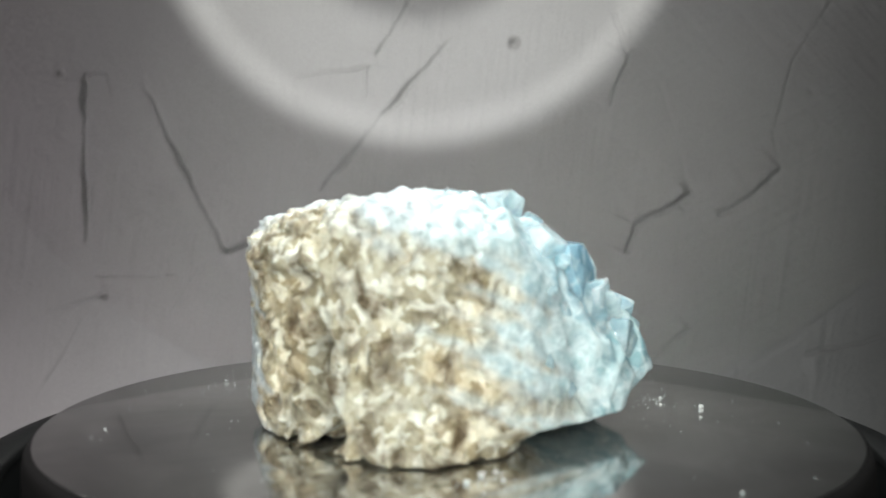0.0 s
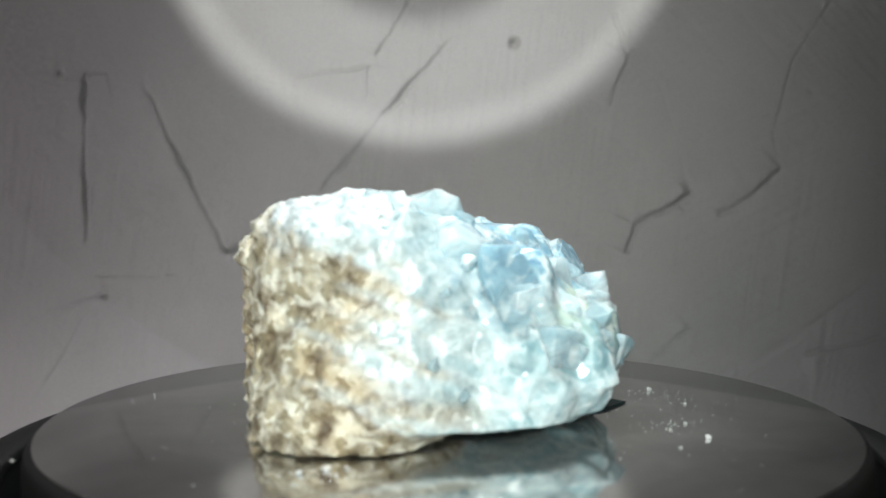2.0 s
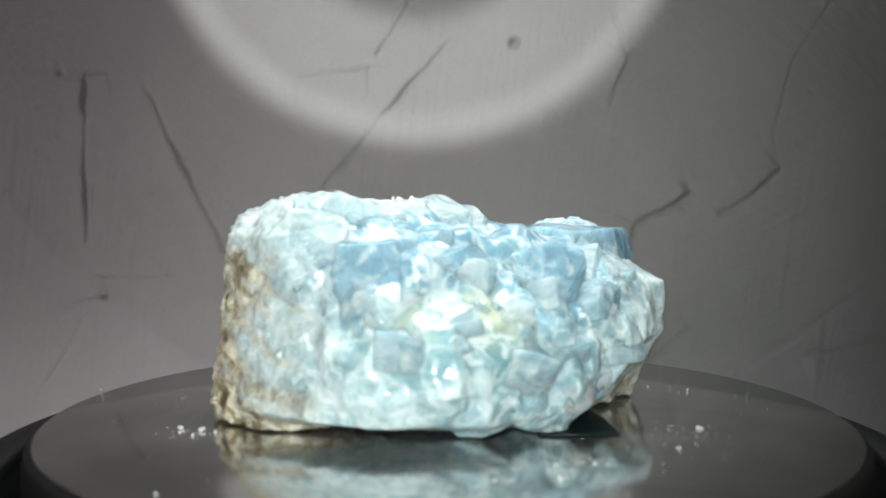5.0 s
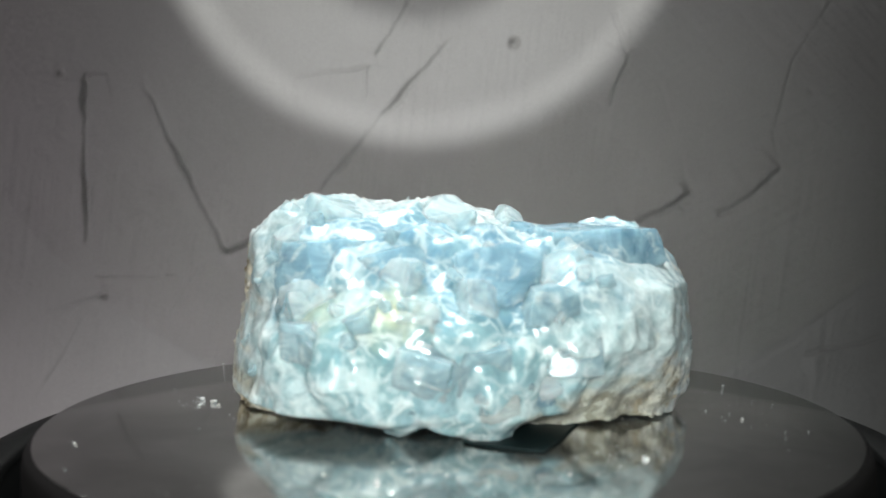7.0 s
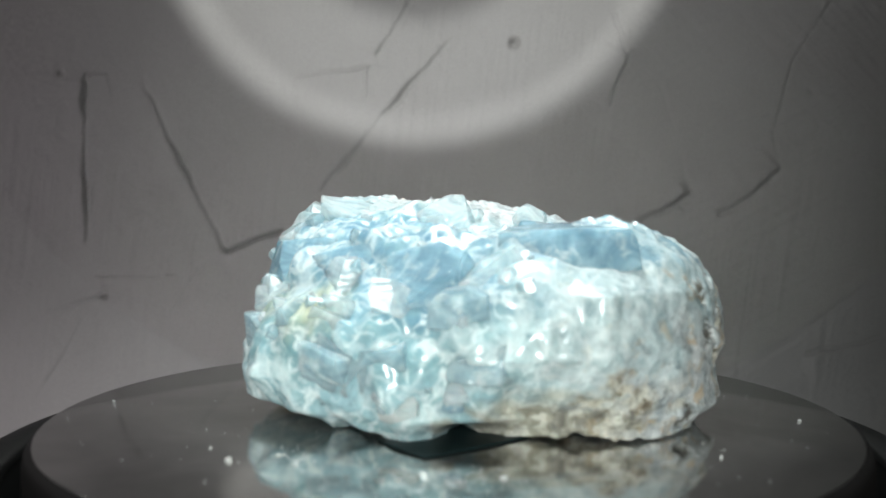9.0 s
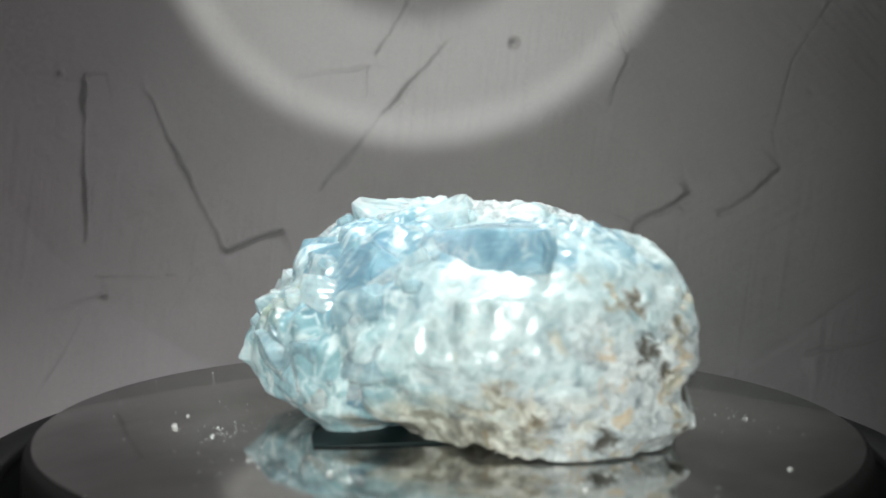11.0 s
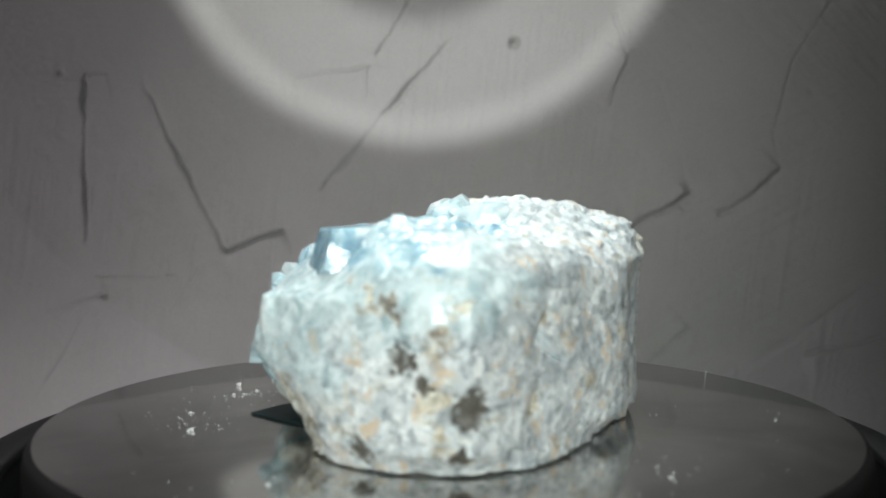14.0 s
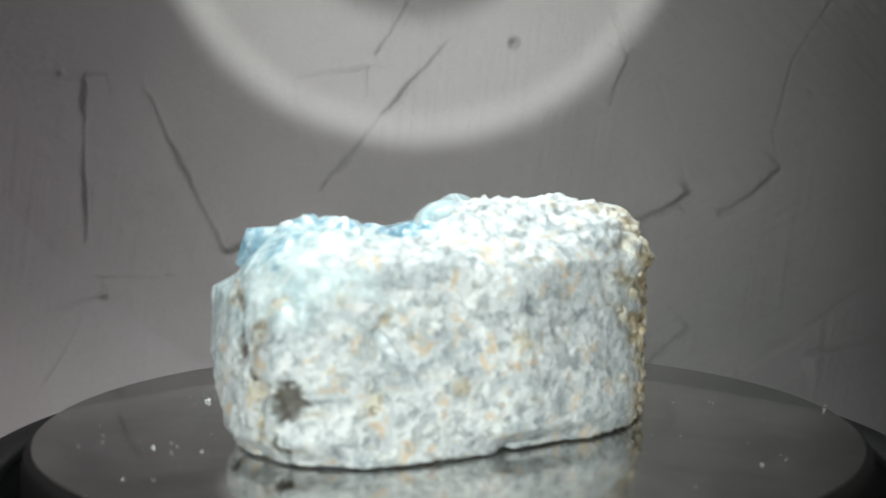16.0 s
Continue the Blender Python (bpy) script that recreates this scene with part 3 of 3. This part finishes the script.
def surface_net(F, lo, step):
    """Quads along the zero level of F, one vertex a cell."""
    inside = F < 0
    nx, ny, nz = F.shape
    pos, cnt = np.zeros((nx - 1, ny - 1, nz - 1, 3)), np.zeros((nx - 1, ny - 1, nz - 1))
    corners = [(a, b, c) for a in (0, 1) for b in (0, 1) for c in (0, 1)]
    cut = lambda A, o: A[o[0]:o[0] + nx - 1, o[1]:o[1] + ny - 1, o[2]:o[2] + nz - 1]
    for p in corners:
        for ax in range(3):
            if p[ax] == 0:
                q = tuple(1 if n == ax else p[n] for n in range(3))
                fa, fb = cut(F, p), cut(F, q)
                cross = cut(inside, p) != cut(inside, q)
                t = np.where(cross, fa / np.where(cross, fa - fb, 1), 0)
                for n in range(3):
                    pos[..., n] += np.where(cross, p[n] + (t if n == ax else 0), 0)
                cnt += cross
    has = cnt > 0
    ids = np.full(cnt.shape, -1)
    ids[has] = np.arange(has.sum())
    grid = np.stack(np.nonzero(has), 1)
    verts = lo + (grid + pos[has] / cnt[has][:, None]) * step
    quads = []
    for ax in range(3):
        u, v = (ax + 1) % 3, (ax + 2) % 3
        sl_a, sl_b = [slice(None)] * 3, [slice(None)] * 3
        sl_a[ax], sl_b[ax] = slice(0, -1), slice(1, None)
        A, B = inside[tuple(sl_a)], inside[tuple(sl_b)]
        I = np.stack(np.nonzero(A != B), 1)
        ok = (I[:, u] > 0) & (I[:, v] > 0) & (I[:, u] < F.shape[u] - 1) & (I[:, v] < F.shape[v] - 1)
        I = I[ok]
        flip = B[tuple(I.T)]
        eu, ev = np.eye(3, dtype=int)[u], np.eye(3, dtype=int)[v]
        q = np.stack([ids[tuple((I - d).T)] for d in (eu + ev, ev, 0 * eu, eu)], 1)
        q[flip] = q[flip][:, ::-1]
        quads.append(q)
    return verts, np.concatenate(quads)


specimen = new("mineral_specimen")
tagged(specimen, "pale blue celestite crystals on rough white and brown matrix", "mineral")


def build_matrix():
    step = 0.0033
    lo = np.array([-0.26, -0.31, -0.006])
    shape = (161, 198, 80)
    ix = np.stack(np.meshgrid(*[np.arange(n) for n in shape], indexing="ij"), -1).reshape(-1, 3)
    P = lo + ix * step
    F = stone_field(P)
    band = (F > -0.055) & (F < 0.022)
    F[band] += detail(P[band])
    F = np.maximum(F, 0.0015 - P[:, 2])
    verts, quads = surface_net(F.reshape(shape), lo, step)
    ob = mesh_ob("matrix", verts * K, quads, ROCK)
    brown, blue, stain_shade, deep, honey, pale = zones(verts)
    me = ob.data
    for name, val in (("brown", brown), ("blue", blue), ("stain_shade", stain_shade), ("deep", deep), ("honey", honey), ("pale", pale)):
        a = me.attributes.new(name, "FLOAT", "POINT")
        a.data.foreach_set("value", val.astype(np.float32))
    me.shade_smooth()
    me.update()
    ob.parent = specimen
    return tagged(ob, "rough white and brown granular matrix")


build_matrix()


def crystal_mesh(rng, sx, sy, sz, tilt=0.42):
    """A stubby prism with bevelled ends: a block cut by tilted planes."""
    bm = bmesh.new()
    bmesh.ops.create_cube(bm, size=1, matrix=Matrix.Diagonal((sx, sy, sz, 1)))
    for axis in range(3):
        for sign in (-1, 1):
            for _ in range(2):
                n = Vector([rng.uniform(-tilt, tilt) for _ in range(3)])
                n[axis] = sign
                n.normalize()
                size = (sx, sy, sz)[axis]
                at = n * size * rng.uniform(0.41, 0.50)
                cut = bmesh.ops.bisect_plane(bm, geom=bm.verts[:] + bm.edges[:] + bm.faces[:], plane_co=at, plane_no=n, clear_outer=True)
                rim = [e for e in cut["geom_cut"] if isinstance(e, bmesh.types.BMEdge)]
                if rim:
                    bmesh.ops.contextual_create(bm, geom=rim)
    bmesh.ops.bevel(bm, geom=bm.edges[:], offset=min(sx, sy, sz) * 0.05, segments=2, affect="EDGES", clamp_overlap=True)
    bmesh.ops.recalc_face_normals(bm, faces=bm.faces)
    return bm


RNG = random.Random(5)


def crystal(x, y, z, sx, sy, sz, material, rx=0, ry=0, rz=0, label=""):
    """One crystal of the specimen; places and sizes in K."""
    ob = part("crystal", crystal_mesh(RNG, sx * K, sy * K, sz * K, 0.62 if material is CLEAR else 0.42), material, specimen, label)
    ob.matrix_basis = pose(x * K, y * K, z * K, rx, ry, rz)
    return ob


# the large crystals of the blue face: slabs along the upper edge, the peak over the far flank
crystal(0.100, -0.040, 0.158, 0.110, 0.130, 0.078, BLUE, 3, -14, 18, "flat pale blue crystal slab")
crystal(0.100, 0.072, 0.148, 0.095, 0.100, 0.096, BLUE, -6, -12, 30, "pale blue crystal block with fine striations")
crystal(0.115, -0.110, 0.165, 0.080, 0.075, 0.075, BLUE, 6, -16, -42, "blue crystal wedge jutting from the edge")
crystal(-0.005, 0.172, 0.172, 0.125, 0.140, 0.100, BLUE, 8, -6, 26, "broad pale blue crystal peak")
crystal(-0.022, 0.192, 0.156, 0.080, 0.080, 0.075, BLUE, -10, 4, 70)
crystal(-0.052, 0.128, 0.166, 0.105, 0.110, 0.088, BLUE, -6, 8, 52)
crystal(0.075, 0.130, 0.150, 0.070, 0.075, 0.070, CLEAR, 10, -14, 44, "clear glassy crystal cluster")
crystal(0.105, 0.120, 0.110, 0.062, 0.070, 0.066, CLEAR, -14, 8, 50)
# low bulge that rests on the plate
crystal(0.135, 0.030, 0.062, 0.120, 0.120, 0.100, MILK, 4, 3, 14, "large milky greenish crystal bulge")
crystal(0.150, -0.010, 0.100, 0.080, 0.066, 0.062, HONEY, 24, 12, 24, "yellowish translucent crystal")
crystal(0.132, 0.042, 0.112, 0.070, 0.060, 0.050, CLEAR, 12, -32, 20)
crystal(0.118, 0.095, 0.085, 0.075, 0.058, 0.100, BLUE, 4, 2, 36)
crystal(0.150, -0.075, 0.075, 0.100, 0.100, 0.090, MILK, -5, 6, -20)
crystal(0.120, -0.125, 0.120, 0.080, 0.080, 0.070, MILK, 12, -8, -46)
crystal(0.135, -0.100, 0.055, 0.080, 0.070, 0.062, MILK, -12, 10, -36)
crystal(-0.184, 0.182, 0.112, 0.022, 0.064, 0.016, CLEAR, -38, 0, 134, "long white crystal bedded in the matrix")
# crown
crystal(-0.010, -0.005, 0.216, 0.066, 0.070, 0.058, CLEAR, 16, 14, 24, "clear blocky crystal on the crown")
crystal(-0.082, 0.062, 0.212, 0.050, 0.046, 0.052, CLEAR, -8, 14, 45)
crystal(0.030, -0.120, 0.222, 0.080, 0.100, 0.045, CLEAR, 4, -6, -70)
crystal(0.095, -0.150, 0.192, 0.040, 0.046, 0.044, CLEAR, 14, 8, -50)


def small_crystals():
    rng = random.Random(21)

    def face(deg, z):
        return float(radius(np.array([radians(deg)]), np.array([z]))[0])

    # stubby crystals sunk deep in the face, their ends just proud
    for n in range(14):
        deg, z = rng.uniform(-56, 60), rng.uniform(0.04, 0.17)
        s = rng.uniform(0.030, 0.062)
        r = face(deg, z) - rng.uniform(0.36, 0.46) * s
        x, y = r * math.cos(radians(deg)), r * math.sin(radians(deg))
        z = min(z, float(top_of(np.array([x]), np.array([y]))[0]) - 0.4 * s)
        high = z > 0.118 + rng.uniform(-0.02, 0.02)
        mat = rng.choice((MILK, CLEAR, CLEAR)) if high else rng.choice((MILK, MILK, PALE, CLEAR if n % 3 == 0 else MILK))
        crystal(x, y, max(z, 0.6 * s), s, s * rng.uniform(0.9, 1.4), s * rng.uniform(0.8, 1.2), mat, rng.uniform(-22, 22), rng.uniform(-14, 14), deg + rng.uniform(-24, 24))
    # grains that catch the light
    for n in range(26):
        deg, z = rng.uniform(-70, 70), rng.uniform(0.03, 0.19)
        s = rng.uniform(0.008, 0.017)
        r = face(deg, z) - 0.30 * s
        x, y = r * math.cos(radians(deg)), r * math.sin(radians(deg))
        z = min(z, float(top_of(np.array([x]), np.array([y]))[0]))
        crystal(x, y, z, s * rng.uniform(0.8, 1.4), s, s * rng.uniform(0.8, 1.3), rng.choice((CLEAR, MILK)), rng.uniform(-40, 40), rng.uniform(-40, 40), rng.uniform(0, 90))
    for n in range(16):
        y, x = rng.uniform(-0.17, 0.2), rng.uniform(-0.07, 0.11)
        z = float(top_of(np.array([x]), np.array([y]))[0])
        s = rng.uniform(0.014, 0.030)
        crystal(x, y, z - 0.30 * s, s * rng.uniform(0.8, 1.6), s, s * rng.uniform(0.7, 1.1), rng.choice((CLEAR, CLEAR, MILK)), rng.uniform(-30, 30), rng.uniform(-30, 30), rng.uniform(0, 180))


small_crystals()

# ---- crumbs on the plate ----
MOVING = [disc, specimen]


def crumb(x, y, s, seed, material=CRUMB):
    rng = random.Random(seed)
    bm = crystal_mesh(rng, s, s * rng.uniform(0.7, 1.1), s * rng.uniform(0.5, 0.8))
    low = min(v.co.z for v in bm.verts)
    bmesh.ops.translate(bm, verts=bm.verts[:], vec=(x * K, y * K, -low))
    ob = part("crumb", bm, material, None)
    tagged(ob, "tiny white mineral crumb lying on the plate", "crumb", "crumbs on the plate")
    MOVING.append(ob)


for n, (x, y, s) in enumerate(((0.267, 0.055, 0.0012), (-0.354, -0.111, 0.0009), (0.183, 0.225, 0.0012), (0.032, -0.275, 0.0022), (0.019, -0.296, 0.0018),
                               (-0.204, 0.338, 0.0011), (0.239, -0.319, 0.0010), (0.302, 0.003, 0.0019), (0.182, 0.222, 0.0016), (0.045, -0.262, 0.0014),
                               (0.050, -0.285, 0.0011), (0.286, -0.049, 0.0011), (-0.297, 0.164, 0.0009), (-0.004, 0.334, 0.0011), (-0.043, 0.299, 0.0010),
                               (-0.233, -0.389, 0.0009), (0.243, 0.158, 0.0012), (0.259, 0.020, 0.0010))):
    crumb(x, y, 0.72 * s, 100 + n)


def flake():
    bm = bmesh.new()
    pts = [(0.048, 0.158), (0.060, 0.075), (0.160, 0.050), (0.172, 0.085), (0.179, 0.131), (0.120, 0.146)]
    lower = [bm.verts.new((x * K, y * K, 0.0002)) for x, y in pts]
    upper = [bm.verts.new((x * K * 0.995, y * K * 0.995, 0.0005 + 0.0002 * (n % 2))) for n, (x, y) in enumerate(pts)]
    bm.faces.new(lower[::-1])
    bm.faces.new(upper)
    for n in range(len(pts)):
        m = (n + 1) % len(pts)
        bm.faces.new((lower[n], lower[m], upper[m], upper[n]))
    bmesh.ops.recalc_face_normals(bm, faces=bm.faces)
    ob = part("flake", bm, SHADED_FLAKE, None)
    tagged(ob, "thin teal crystal flake lying flat under the stone, shade and dark reflection in its colour", "flake")
    MOVING.append(ob)


flake()


def dust():
    """Fine pale grit, thickest in a few drifts beside the stone."""
    rng = random.Random(9)
    bm = bmesh.new()
    drifts = ((0.25, 0.05, 0.030, 70), (0.20, 0.19, 0.03, 55), (0.04, -0.29, 0.02, 30), (-0.02, 0.32, 0.04, 20), (-0.28, 0.13, 0.03, 30), (0.0, 0.0, 0.26, 220))
    for cx, cy, spread, count in drifts:
        for _ in range(count):
            x, y = rng.gauss(cx, spread), rng.gauss(cy, spread)
            if math.hypot(x, y) > 0.42:
                continue
            s = rng.uniform(0.0001, 0.00033)
            v = [bm.verts.new((x * K + s * math.cos(a), y * K + s * math.sin(a), 0.0001)) for a in (0.2, 2.2, 4.3)]
            t = bm.verts.new((x * K, y * K, s * 1.1))
            bm.faces.new(v[::-1])
            for n in range(3):
                bm.faces.new((v[n], v[(n + 1) % 3], t))
    ob = part("grit", bm, CRUMB, None)
    tagged(ob, "fine white mineral grit scattered over the plate", "grit", kind="stuff")
    MOVING.append(ob)


dust()


# ---- added unseen projector for the ring of light reflected off the disc ----
def filter_material(name, share):
    m = bpy.data.materials.new(name)
    m.use_nodes = True
    nt = m.node_tree
    nt.nodes.remove(nt.nodes["Principled BSDF"])
    t = node(nt, "BsdfTransparent", Color=(share, share, share, 1))
    nt.links.new(t.outputs[0], nt.nodes["Material Output"].inputs[0])
    return m


def add_ring_projector():
    lamp = new("ring_projector")
    lamp.matrix_world = look(LAMP, RING)
    tagged(lamp, "added unseen projector whose grey filters shape the ring of light on the wall", "lamp")
    d = 0.05  # filters stand this far before the bulb
    per = d / 0.59
    # larger filter dims the ring's inside, smaller one stands in for the stone's shadow
    for name, r, share, z in (("filter", 0.150 * per, 0.60, -d), ("filter", 0.090 * per, 0.5, -d - 0.001)):
        bm = bmesh.new()
        bmesh.ops.create_circle(bm, cap_ends=True, segments=64, radius=r, matrix=Matrix.Translation((0, 0, z)))
        part(name, bm, filter_material("grey_filter", share), lamp, "added grey filter disc that dims the middle of the ring")
    ob = lathe("housing", [(0.036, -0.055), (0.038, -0.055), (0.038, 0.03), (0.020, 0.045), (0.0, 0.045)], BASE, 40, lamp)
    lathe("pole", [(0.0, -0.403), (0.05, -0.403), (0.05, -0.397), (0.006, -0.394), (0.005, -0.02), (0.0, -0.02)], BASE, 32, lamp).matrix_basis = (
        look(LAMP, RING).inverted() @ Matrix.Translation(LAMP))
    return ob


add_ring_projector()


def motions():
    times = [0.5 * n for n in range(33)]
    for ob in MOVING:
        walk(ob, [(t, pose(0, 0, 0, 0, 0, turn(t))) for t in times])


motions()
